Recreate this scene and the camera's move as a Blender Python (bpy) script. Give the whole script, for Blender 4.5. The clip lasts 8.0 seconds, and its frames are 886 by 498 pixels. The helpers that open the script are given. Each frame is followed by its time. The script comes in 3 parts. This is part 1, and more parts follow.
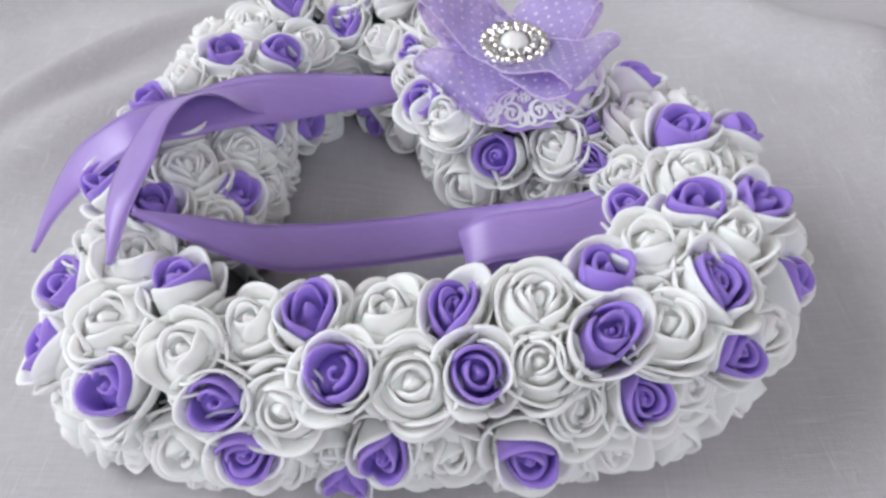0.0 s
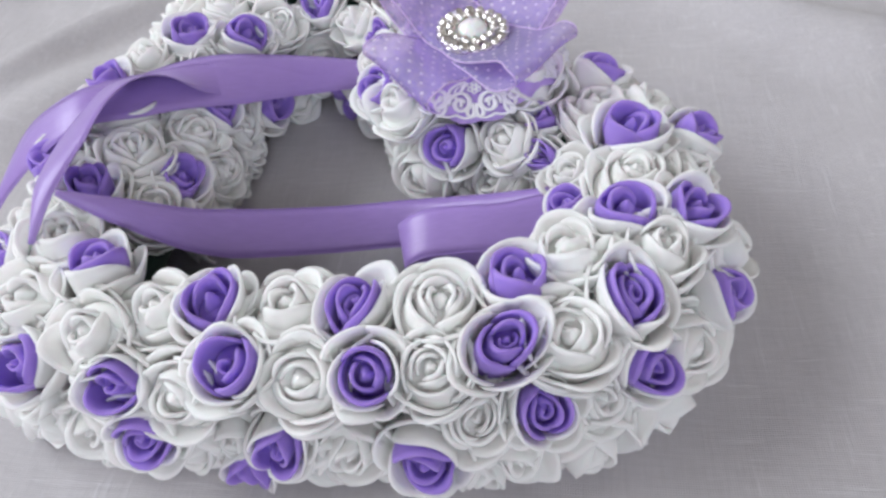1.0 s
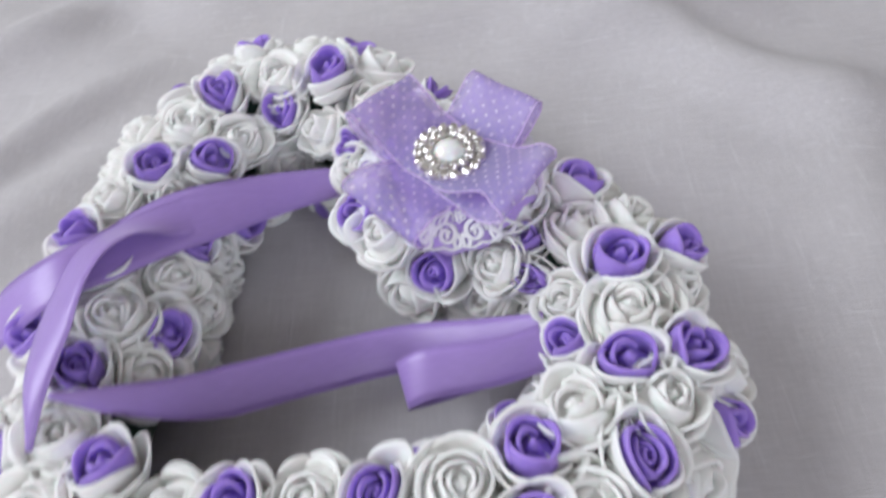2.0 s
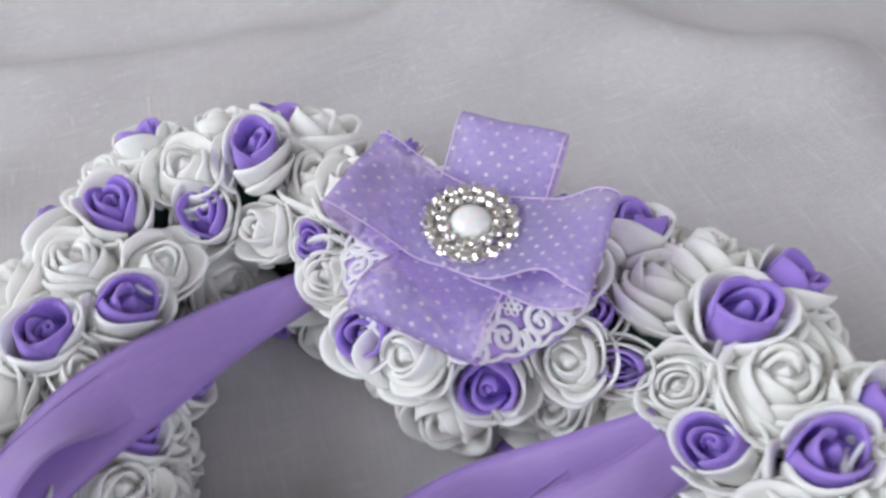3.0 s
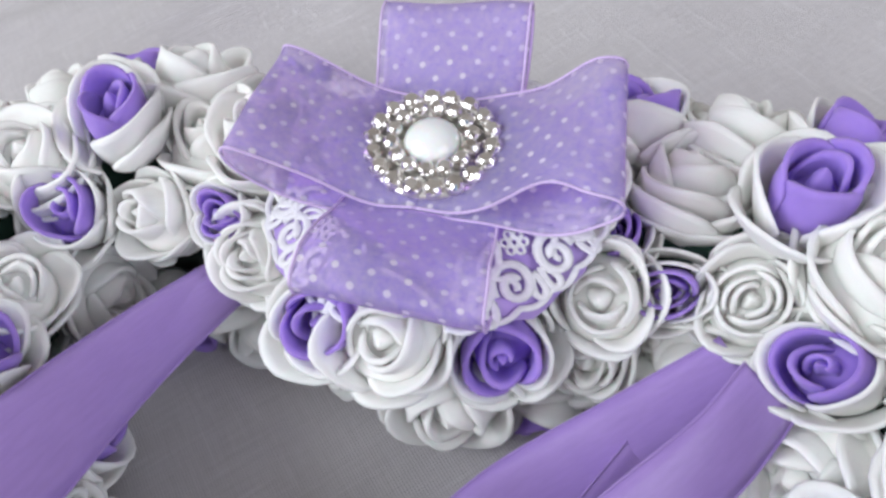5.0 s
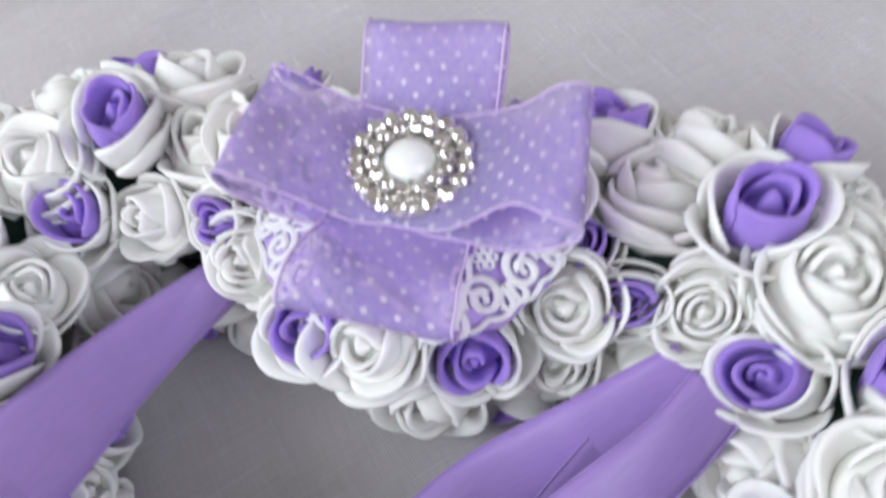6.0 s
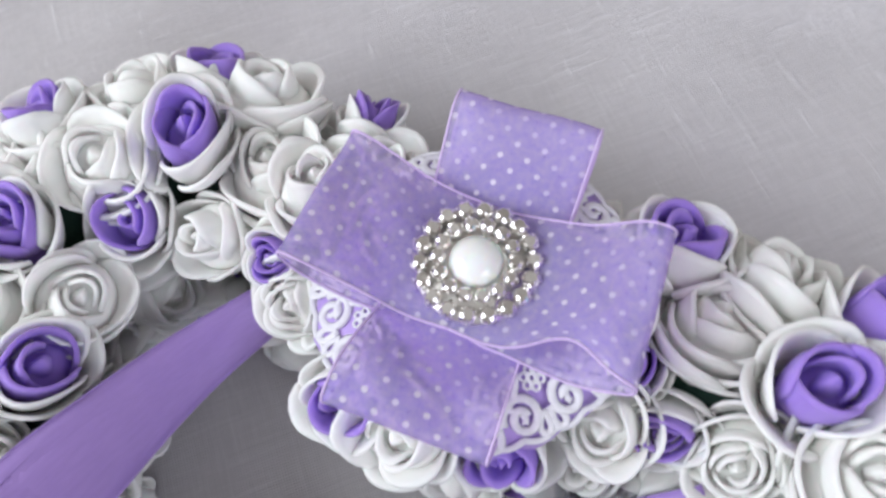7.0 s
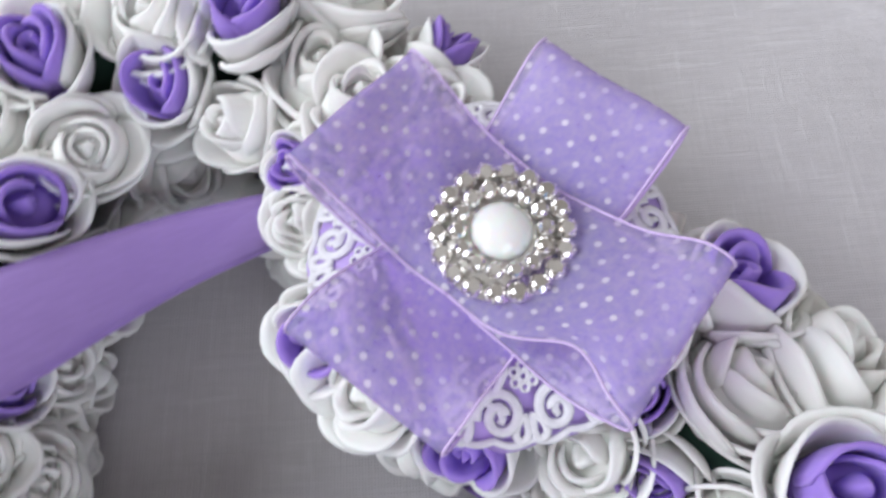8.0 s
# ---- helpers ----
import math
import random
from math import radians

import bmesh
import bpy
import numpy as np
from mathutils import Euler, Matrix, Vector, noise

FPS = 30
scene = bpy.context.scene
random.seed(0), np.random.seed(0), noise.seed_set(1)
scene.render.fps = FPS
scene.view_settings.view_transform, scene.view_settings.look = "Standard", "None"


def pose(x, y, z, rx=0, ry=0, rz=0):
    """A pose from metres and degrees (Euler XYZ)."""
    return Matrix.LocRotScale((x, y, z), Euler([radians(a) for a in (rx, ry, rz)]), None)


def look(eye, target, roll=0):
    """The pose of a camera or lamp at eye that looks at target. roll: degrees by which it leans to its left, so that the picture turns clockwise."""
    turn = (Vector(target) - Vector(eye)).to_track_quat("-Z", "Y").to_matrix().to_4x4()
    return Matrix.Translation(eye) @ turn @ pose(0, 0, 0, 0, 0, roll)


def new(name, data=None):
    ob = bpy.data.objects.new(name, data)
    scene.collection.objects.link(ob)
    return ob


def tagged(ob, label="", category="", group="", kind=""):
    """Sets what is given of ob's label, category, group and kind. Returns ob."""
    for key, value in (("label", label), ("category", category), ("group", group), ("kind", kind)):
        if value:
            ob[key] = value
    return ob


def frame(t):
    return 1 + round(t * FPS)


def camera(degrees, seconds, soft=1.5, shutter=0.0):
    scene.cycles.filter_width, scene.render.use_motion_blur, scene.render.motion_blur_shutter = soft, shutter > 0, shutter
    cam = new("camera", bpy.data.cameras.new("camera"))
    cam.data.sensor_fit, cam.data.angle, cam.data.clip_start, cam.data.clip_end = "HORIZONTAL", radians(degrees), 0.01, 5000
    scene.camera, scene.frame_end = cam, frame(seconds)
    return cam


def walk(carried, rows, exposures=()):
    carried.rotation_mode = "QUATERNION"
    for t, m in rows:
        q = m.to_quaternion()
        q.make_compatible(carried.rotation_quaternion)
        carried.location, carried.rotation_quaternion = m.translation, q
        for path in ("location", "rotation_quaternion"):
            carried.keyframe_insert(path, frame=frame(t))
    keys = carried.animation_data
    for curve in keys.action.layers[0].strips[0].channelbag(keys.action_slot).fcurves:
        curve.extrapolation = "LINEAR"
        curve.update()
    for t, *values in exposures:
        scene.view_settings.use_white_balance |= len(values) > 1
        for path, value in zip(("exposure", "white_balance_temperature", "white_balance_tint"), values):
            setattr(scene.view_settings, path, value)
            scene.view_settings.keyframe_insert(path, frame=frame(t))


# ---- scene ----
cam = camera(59.6, 8.0, soft=2.8, shutter=0.5)
PATH = [
    (0, (0.0129, 0.0148, 0.2523), (-0.053, 1.3474, -1.1283), -3.1),
    (0.5, (0.0359, 0.021, 0.2488), (-0.1316, 1.3439, -1.1326), -4.28),
    (1, (0.0617, 0.0274, 0.2502), (-0.1649, 1.3044, -1.1655), -5.64),
    (1.5, (0.0629, 0.0388, 0.2772), (-0.1594, 1.2758, -1.1743), -7.09),
    (2, (0.0454, 0.0796, 0.2953), (-0.0572, 1.279, -1.2005), -7.25),
    (2.2, (0.0316, 0.1005, 0.2885), (0.0396, 1.2994, -1.2111), -5.57),
    (3.3, (-0.0142, 0.1707, 0.2353), (0.3032, 1.3793, -1.2225), -8.06),
    (3.5, (-0.0114, 0.1794, 0.2286), (0.271, 1.3423, -1.2728), -10.69),
    (4, (-0.0134, 0.1967, 0.2133), (0.3557, 1.314, -1.3039), -11.23),
    (4.5, (-0.0133, 0.1996, 0.2018), (0.4166, 1.2681, -1.3344), -11.06),
    (5.8, (-0.0082, 0.1883, 0.1942), (0.4168, 1.2664, -1.3367), -11.36),
    (6, (-0.0019, 0.1941, 0.2135), (0.3422, 1.1976, -1.3868), -13.3),
    (6.5, (0.0043, 0.2066, 0.2319), (0.2862, 1.1803, -1.3987), -10.99),
    (7, (0.0103, 0.2355, 0.2359), (0.1971, 1.0566, -1.4896), -8.11),
    (7.5, (0.0217, 0.2493, 0.2256), (0.1239, 1.009, -1.5348), -5.64),
    (8, (0.0201, 0.2406, 0.2159), (0.0402, 1.0188, -1.5392), -1.7),
]
walk(cam, [(t, look(eye, target, roll)) for t, eye, target, roll in PATH],
     [(0.0, -0.09), (1.5, -0.11), (2.2, -0.14), (3.5, -0.22), (4.0, -0.14), (4.7, -0.08), (6.5, 0.0), (7.0, -0.05), (8.0, -0.05)])

# ---- light: daylight from a large window out of view, plus an added fill lamp ----
world = bpy.data.worlds.new("daylight")
scene.world = world
world.use_nodes = True
wn = world.node_tree.nodes
sky = wn.new("ShaderNodeTexSky")
sky.sky_type = "NISHITA"
sky.sun_disc = False
sky.sun_elevation, sky.sun_rotation = radians(38), radians(250)
wn["Background"].inputs["Strength"].default_value = 0.15
world.node_tree.links.new(sky.outputs["Color"], wn["Background"].inputs["Color"])


def area_lamp(name, m, sx, sy, watts, colour):
    data = bpy.data.lights.new(name, "AREA")
    data.shape, data.size, data.size_y = "RECTANGLE", sx, sy
    data.energy, data.color = watts, colour
    ob = new(name, data)
    ob.matrix_world = m
    return ob


area_lamp("window_daylight", look((-1.84, 0.48, 1.55), (0.0, 0.25, 0.1)), 1.9, 1.4, 52, (0.912, 0.955, 1.0))
# added fill lamp from the south, brightens the front and right; no source known
area_lamp("south_fill", look((0.8, -2.02, 1.5), (0.0, 0.2, 0.2)), 1.5, 1.5, 29, (0.88, 0.89, 0.99))


# ---- materials ----
def material(name, colour, rough=0.6, metallic=0.0):
    m = bpy.data.materials.new(name)
    m.use_nodes = True
    b = m.node_tree.nodes["Principled BSDF"]
    b.inputs["Base Color"].default_value = (*colour, 1)
    b.inputs["Roughness"].default_value = rough
    b.inputs["Metallic"].default_value = metallic
    return m


def node(m, kind, **values):
    n = m.node_tree.nodes.new(kind)
    for key, value in values.items():
        n.inputs[key.replace("_", " ")].default_value = value
    return n


def link(m, a, b):
    m.node_tree.links.new(a, b)


def shader(m):
    return m.node_tree.nodes["Principled BSDF"]


def varied(m, colours, scale, source="Object", stretch=(1, 1, 1), detail=5.0):
    """Colour from two scales of noise between the given colours."""
    co = node(m, "ShaderNodeTexCoord")
    mp = node(m, "ShaderNodeMapping")
    mp.inputs["Scale"].default_value = stretch
    link(m, co.outputs[source], mp.inputs["Vector"])
    nz = node(m, "ShaderNodeTexNoise", Scale=scale, Detail=detail, Roughness=0.65)
    link(m, mp.outputs["Vector"], nz.inputs["Vector"])
    ramp = node(m, "ShaderNodeValToRGB")
    els = ramp.color_ramp.elements
    while len(els) < len(colours):
        els.new(0.5)
    for i, c in enumerate(colours):
        els[i].position = 0.3 + 0.4 * i / (len(colours) - 1)
        els[i].color = (*c, 1)
    link(m, nz.outputs["Fac"], ramp.inputs["Fac"])
    return co, mp, nz, ramp


def bumped(m, height, strength, distance):
    bp = node(m, "ShaderNodeBump", Strength=strength, Distance=distance)
    link(m, height, bp.inputs["Height"])
    link(m, bp.outputs["Normal"], shader(m).inputs["Normal"])
    return bp


def foam(name, a, b, sub):
    """Matt craft foam: a fine-pored skin, slightly translucent, each petal a shade of its own."""
    m = material(name, a, 0.88)
    co, mp, nz, ramp = varied(m, (a, b), 90)
    info = node(m, "ShaderNodeObjectInfo")
    hsv = node(m, "ShaderNodeHueSaturation")
    mr = node(m, "ShaderNodeMapRange", To_Min=0.93, To_Max=1.05)
    link(m, info.outputs["Random"], mr.inputs["Value"])
    link(m, mr.outputs["Result"], hsv.inputs["Value"])
    link(m, ramp.outputs["Color"], hsv.inputs["Color"])
    link(m, hsv.outputs["Color"], shader(m).inputs["Base Color"])
    fine = node(m, "ShaderNodeTexNoise", Scale=1400.0, Detail=3.0)
    link(m, co.outputs["Object"], fine.inputs["Vector"])
    bumped(m, fine.outputs["Fac"], 0.16, 0.0004)
    s = shader(m)
    s.inputs["Subsurface Weight"].default_value = sub
    s.inputs["Subsurface Radius"].default_value = (1.0, 0.85, 0.9)
    s.inputs["Subsurface Scale"].default_value = 0.0034
    s.inputs["Specular IOR Level"].default_value = 0.16
    s.inputs["Sheen Weight"].default_value = 0.12
    return m


WHITE_FOAM = foam("white_foam", (0.95, 0.94, 0.915), (0.93, 0.915, 0.88), 0.7)
LILAC_FOAM = foam("lilac_foam", (0.375, 0.25, 0.725), (0.335, 0.215, 0.68), 0.4)
GREEN_FOAM = foam("green_foam", (0.03, 0.07, 0.05), (0.02, 0.045, 0.035), 0.0)


def satin_material():
    m = material("lilac_satin", (0.30, 0.19, 0.58), 0.31)
    co, mp, nz, ramp = varied(m, ((0.40, 0.265, 0.65), (0.35, 0.23, 0.59)), 14, "UV", (1, 6, 1))
    link(m, ramp.outputs["Color"], shader(m).inputs["Base Color"])
    wave = node(m, "ShaderNodeTexWave", Scale=260.0, Distortion=1.2, Detail=2.0)
    wave.bands_direction = "Y"
    link(m, co.outputs["UV"], wave.inputs["Vector"])
    bumped(m, wave.outputs["Fac"], 0.06, 0.0002)
    s = shader(m)
    s.inputs["Anisotropic"].default_value = 0.5
    s.inputs["Sheen Weight"].default_value = 0.2
    s.inputs["Sheen Tint"].default_value = (0.8, 0.7, 1.0, 1)
    s.inputs["Specular IOR Level"].default_value = 0.6
    return m


SATIN = satin_material()


def organza_material():
    """Sheer woven lilac ribbon with printed white dots on a staggered lattice; UV in millimetres."""
    m = material("dotted_organza", (0.47, 0.32, 0.80), 0.45)
    tree = m.node_tree
    co = node(m, "ShaderNodeTexCoord")
    sep = node(m, "ShaderNodeSeparateXYZ")
    link(m, co.outputs["UV"], sep.inputs["Vector"])

    def calc(op, a, b=None):
        n = tree.nodes.new("ShaderNodeMath")
        n.operation = op
        for i, v in enumerate((a, b)):
            if v is None:
                continue
            if isinstance(v, (int, float)):
                n.inputs[i].default_value = v
            else:
                link(m, v, n.inputs[i])
        return n.outputs[0]

    step = 6.6

    def lattice(shift):
        out = []
        for ax in ("X", "Y"):
            f = calc("FRACT", calc("ADD", calc("DIVIDE", sep.outputs[ax], step), shift))
            out.append(calc("POWER", calc("SUBTRACT", f, 0.5), 2.0))
        return calc("SQRT", calc("ADD", out[0], out[1]))

    near = calc("MINIMUM", lattice(0.0), lattice(0.5))
    mr = node(m, "ShaderNodeMapRange", From_Min=0.085, From_Max=0.125, To_Min=1.0, To_Max=0.0)
    link(m, near, mr.inputs["Value"])
    faint = node(m, "ShaderNodeTexNoise", Scale=0.06, Detail=2.0)
    link(m, co.outputs["UV"], faint.inputs["Vector"])
    fr = node(m, "ShaderNodeMapRange", From_Min=0.38, From_Max=0.6, To_Min=0.4, To_Max=1.0)
    link(m, faint.outputs["Fac"], fr.inputs["Value"])
    dots = calc("MULTIPLY", mr.outputs["Result"], fr.outputs["Result"])
    weave = node(m, "ShaderNodeTexNoise", Scale=0.55, Detail=8.0, Roughness=0.75)
    link(m, co.outputs["UV"], weave.inputs["Vector"])
    # weave glints painted into the base colour: noise between deep and pale lilac
    tone = node(m, "ShaderNodeMixRGB")
    tone.inputs["Color1"].default_value = (0.50, 0.45, 0.95, 1)
    tone.inputs["Color2"].default_value = (0.84, 0.85, 1.0, 1)
    glint = node(m, "ShaderNodeMapRange", From_Min=0.34, From_Max=0.66)
    link(m, weave.outputs["Fac"], glint.inputs["Value"])
    link(m, glint.outputs["Result"], tone.inputs["Fac"])
    mix = node(m, "ShaderNodeMixRGB")
    mix.inputs["Color2"].default_value = (0.94, 0.92, 0.98, 1)
    link(m, dots, mix.inputs["Fac"])
    link(m, tone.outputs["Color"], mix.inputs["Color1"])
    s = shader(m)
    link(m, mix.outputs["Color"], s.inputs["Base Color"])
    s.inputs["Sheen Weight"].default_value = 0.4
    s.inputs["Sheen Tint"].default_value = (0.85, 0.78, 1.0, 1)
    wx = node(m, "ShaderNodeTexWave", Scale=2.2, Distortion=0.4)
    link(m, co.outputs["UV"], wx.inputs["Vector"])
    wy = node(m, "ShaderNodeTexWave", Scale=2.2, Distortion=0.4)
    wy.bands_direction = "Y"
    link(m, co.outputs["UV"], wy.inputs["Vector"])
    both = calc("ADD", wx.outputs["Fac"], wy.outputs["Fac"])
    grit = node(m, "ShaderNodeTexNoise", Scale=2.4, Detail=2.0)
    link(m, co.outputs["UV"], grit.inputs["Vector"])
    bumped(m, calc("ADD", both, calc("MULTIPLY", grit.outputs["Fac"], 2.0)), 0.35, 0.0003)
    s.inputs["Coat Weight"].default_value = 0.35
    s.inputs["Coat Roughness"].default_value = 0.22
    cover = node(m, "ShaderNodeMapRange", From_Min=0.0, From_Max=1.0, To_Min=0.31, To_Max=0.66)
    link(m, dots, cover.inputs["Value"])
    sheer = node(m, "ShaderNodeBsdfTransparent", Color=(0.92, 0.81, 0.97, 1))
    layers = node(m, "ShaderNodeMixShader")
    link(m, cover.outputs["Result"], layers.inputs[0])
    link(m, sheer.outputs[0], layers.inputs[1])
    link(m, s.outputs[0], layers.inputs[2])
    link(m, layers.outputs[0], tree.nodes["Material Output"].inputs["Surface"])
    return m


ORGANZA = organza_material()
SELVAGE = material("pink_lilac_selvage", (0.70, 0.55, 0.86), 0.4)
LACE = material("white_lace_thread", (0.86, 0.86, 0.90), 0.6)
lace_co, _, lace_nz, lace_ramp = varied(LACE, ((0.90, 0.90, 0.93), (0.78, 0.78, 0.84)), 900)
link(LACE, lace_ramp.outputs["Color"], shader(LACE).inputs["Base Color"])
bumped(LACE, lace_nz.outputs["Fac"], 0.3, 0.0004)
LACE_BACK = material("lilac_lace_backing", (0.50, 0.38, 0.82), 0.5)
_, _, _, back_ramp = varied(LACE_BACK, ((0.54, 0.38, 0.82), (0.46, 0.32, 0.76)), 200)
link(LACE_BACK, back_ramp.outputs["Color"], shader(LACE_BACK).inputs["Base Color"])
SILVER = material("silver_setting", (0.90, 0.88, 0.85), 0.32, 1.0)
CRYSTAL = material("crystal", (0.97, 0.95, 0.93), 0.02, 1.0)
PEARL = material("milky_pearl", (0.93, 0.94, 0.94), 0.22)
shader(PEARL).inputs["Coat Weight"].default_value = 0.6
shader(PEARL).inputs["Subsurface Weight"].default_value = 0.3
shader(PEARL).inputs["Subsurface Scale"].default_value = 0.002


def linen_material():
    m = material("linen", (0.6, 0.58, 0.58), 0.8)
    co, mp, nz, ramp = varied(m, ((0.525, 0.505, 0.522), (0.60, 0.58, 0.60)), 9)

    def slubs(stretch, scale, lo, hi):
        mpp = node(m, "ShaderNodeMapping")
        mpp.inputs["Scale"].default_value = stretch
        link(m, co.outputs["Object"], mpp.inputs["Vector"])
        n = node(m, "ShaderNodeTexNoise", Scale=scale, Detail=2.0)
        link(m, mpp.outputs["Vector"], n.inputs["Vector"])
        r = node(m, "ShaderNodeMapRange", From_Min=lo, From_Max=hi)
        link(m, n.outputs["Fac"], r.inputs["Value"])
        return r.outputs["Result"]

    def add(a, b, k):
        n = m.node_tree.nodes.new("ShaderNodeMath")
        n.operation = "MULTIPLY_ADD"
        link(m, a, n.inputs[0])
        n.inputs[1].default_value = k
        link(m, b, n.inputs[2])
        return n.outputs[0]

    along = slubs((1.0, 0.07, 1), 380, 0.61, 0.76)
    across = slubs((0.07, 1.0, 1), 380, 0.61, 0.76)
    waves = []
    for d in ("X", "Y"):
        w = node(m, "ShaderNodeTexWave", Scale=370.0, Distortion=0.7, Detail=1.0)
        w.bands_direction = d
        link(m, co.outputs["Object"], w.inputs["Vector"])
        waves.append(w.outputs["Fac"])
    weave = add(waves[0], waves[1], 1.0)
    cross = m.node_tree.nodes.new("ShaderNodeMath")
    cross.operation = "MAXIMUM"
    link(m, waves[0], cross.inputs[0])
    link(m, waves[1], cross.inputs[1])
    marks = add(along, across, 1.0)
    threads = add(slubs((1.0, 0.07, 1), 900, 0.3, 0.7), slubs((0.07, 1.0, 1), 900, 0.3, 0.7), 0.8)
    light = node(m, "ShaderNodeMixRGB")
    light.inputs["Color2"].default_value = (0.74, 0.73, 0.75, 1)
    pale = node(m, "ShaderNodeMath", )
    pale.operation = "MULTIPLY"
    pale.inputs[1].default_value = 0.30
    link(m, marks, pale.inputs[0])
    link(m, pale.outputs[0], light.inputs["Fac"])
    link(m, ramp.outputs["Color"], light.inputs["Color1"])
    tone = node(m, "ShaderNodeHueSaturation")
    span = node(m, "ShaderNodeMapRange", From_Min=0.6, From_Max=3.8, To_Min=0.82, To_Max=1.10)
    link(m, add(cross.outputs[0], threads, 2.2), span.inputs["Value"])
    link(m, span.outputs["Result"], tone.inputs["Value"])
    link(m, light.outputs["Color"], tone.inputs["Color"])
    link(m, tone.outputs["Color"], shader(m).inputs["Base Color"])
    bumped(m, add(threads, add(marks, weave, 1.6), 0.6), 0.34, 0.0007)
    shader(m).inputs["Sheen Weight"].default_value = 0.15
    return m


LINEN = linen_material()
PLASTER = material("cream_plaster", (0.56, 0.53, 0.50), 0.85)
_, _, pl_nz, pl_ramp = varied(PLASTER, ((0.59, 0.56, 0.53), (0.53, 0.50, 0.47)), 3)
link(PLASTER, pl_ramp.outputs["Color"], shader(PLASTER).inputs["Base Color"])
# paler than the walls so the unseen ceiling throws soft fill down
BOUNCE_WHITE = material("ceiling_bounce_white", (0.82, 0.81, 0.79), 0.9)
_, _, _, ww_ramp = varied(BOUNCE_WHITE, ((0.84, 0.83, 0.81), (0.79, 0.78, 0.76)), 2)
link(BOUNCE_WHITE, ww_ramp.outputs["Color"], shader(BOUNCE_WHITE).inputs["Base Color"])
WOOD = material("oak_boards", (0.30, 0.20, 0.12), 0.5)
_, _, wd_nz, wd_ramp = varied(WOOD, ((0.33, 0.22, 0.13), (0.22, 0.14, 0.08)), 6, "Object", (1, 8, 1))
link(WOOD, wd_ramp.outputs["Color"], shader(WOOD).inputs["Base Color"])


# ---- mesh helpers ----
def mesh_of(name, verts, faces, mat, smooth=True, uvs=None):
    me = bpy.data.meshes.new(name)
    me.from_pydata([tuple(v) for v in verts], [], faces)
    if smooth:
        me.polygons.foreach_set("use_smooth", [True] * len(me.polygons))
    if uvs is not None:
        layer = me.uv_layers.new(name="UVMap")
        for lo in me.loops:
            layer.data[lo.index].uv = uvs[lo.vertex_index]
    me.materials.append(mat)
    me.update()
    return me


def part(name, me, parent, m=None, label=""):
    """One mesh object under a thing or a part, at the local pose m."""
    ob = new(name, me)
    ob.parent = parent
    if m is not None:
        ob.matrix_basis = m
    if label:
        tagged(ob, label)
    return ob


def shell(grid, thick, rim=0.45):
    """A closed, thick sheet round a grid of points (rows x columns), thinned towards its borders."""
    g = np.asarray(grid, float)
    du, dv = np.gradient(g, axis=1), np.gradient(g, axis=0)
    n = np.cross(du, dv)
    n /= np.linalg.norm(n, axis=2)[..., None] + 1e-12
    rows, cols = g.shape[:2]
    t = np.full((rows, cols), thick / 2)
    t[-1] *= rim
    t[:, 0] *= rim
    t[:, -1] *= rim
    top, low = g + n * t[..., None], g - n * t[..., None]
    verts = np.concatenate([top.reshape(-1, 3), low.reshape(-1, 3)])
    k = rows * cols
    faces = []
    for r in range(rows - 1):
        for c in range(cols - 1):
            a = r * cols + c
            faces.append((a, a + 1, a + cols + 1, a + cols))
            faces.append((k + a, k + a + cols, k + a + cols + 1, k + a + 1))
    ring = [c for c in range(cols)] + [r * cols + cols - 1 for r in range(1, rows)]
    ring += [(rows - 1) * cols + c for c in range(cols - 2, -1, -1)] + [r * cols for r in range(rows - 2, 0, -1)]
    for a, b in zip(ring, ring[1:] + ring[:1]):
        faces.append((b, a, k + a, k + b))
    return verts, faces


def spline(points, count, closed=False):
    """Points at even parameter steps along a Catmull-Rom curve."""
    p = np.asarray(points, float)
    n = len(p)
    segs = n if closed else n - 1
    out = []
    for i in range(count):
        s = i / (count if closed else count - 1) * segs
        j = min(int(s), segs - 1)
        f = s - j
        if closed:
            a, b, c, d = p[(j - 1) % n], p[j % n], p[(j + 1) % n], p[(j + 2) % n]
        else:
            b, c = p[j], p[j + 1]
            a = p[j - 1] if j else 2 * b - c
            d = p[j + 2] if j + 2 < n else 2 * c - b
        out.append(0.5 * (2 * b + (c - a) * f + (2 * a - 5 * b + 4 * c - d) * f * f + (3 * b - a - 3 * c + d) * f ** 3))
    return np.array(out)


def tube(points, radius, sides=6, flat=1.0):
    """Vertices and faces of a round cord along points, closed at both ends."""
    p = np.asarray(points, float)
    t = np.gradient(p, axis=0)
    t /= np.linalg.norm(t, axis=1)[:, None] + 1e-12
    up = np.array((0.0, 0.0, 1.0))
    verts, faces = [], []
    for i in range(len(p)):
        side = np.cross(t[i], up)
        ln = np.linalg.norm(side)
        side = side / ln if ln > 1e-6 else np.array((1.0, 0, 0))
        nn = np.cross(side, t[i])
        for k in range(sides):
            a = 2 * math.pi * k / sides
            verts.append(p[i] + radius * (side * math.cos(a) + nn * flat * math.sin(a)))
    for i in range(len(p) - 1):
        for k in range(sides):
            a, b = i * sides + k, i * sides + (k + 1) % sides
            faces.append((a, b, b + sides, a + sides))
    faces.append(tuple(range(sides - 1, -1, -1)))
    faces.append(tuple(range((len(p) - 1) * sides, len(p) * sides)))
    return verts, faces


def joined(pieces):
    verts, faces = [], []
    for v, f in pieces:
        k = len(verts)
        verts.extend(tuple(x) for x in v)
        faces.extend(tuple(i + k for i in q) for q in f)
    return verts, faces


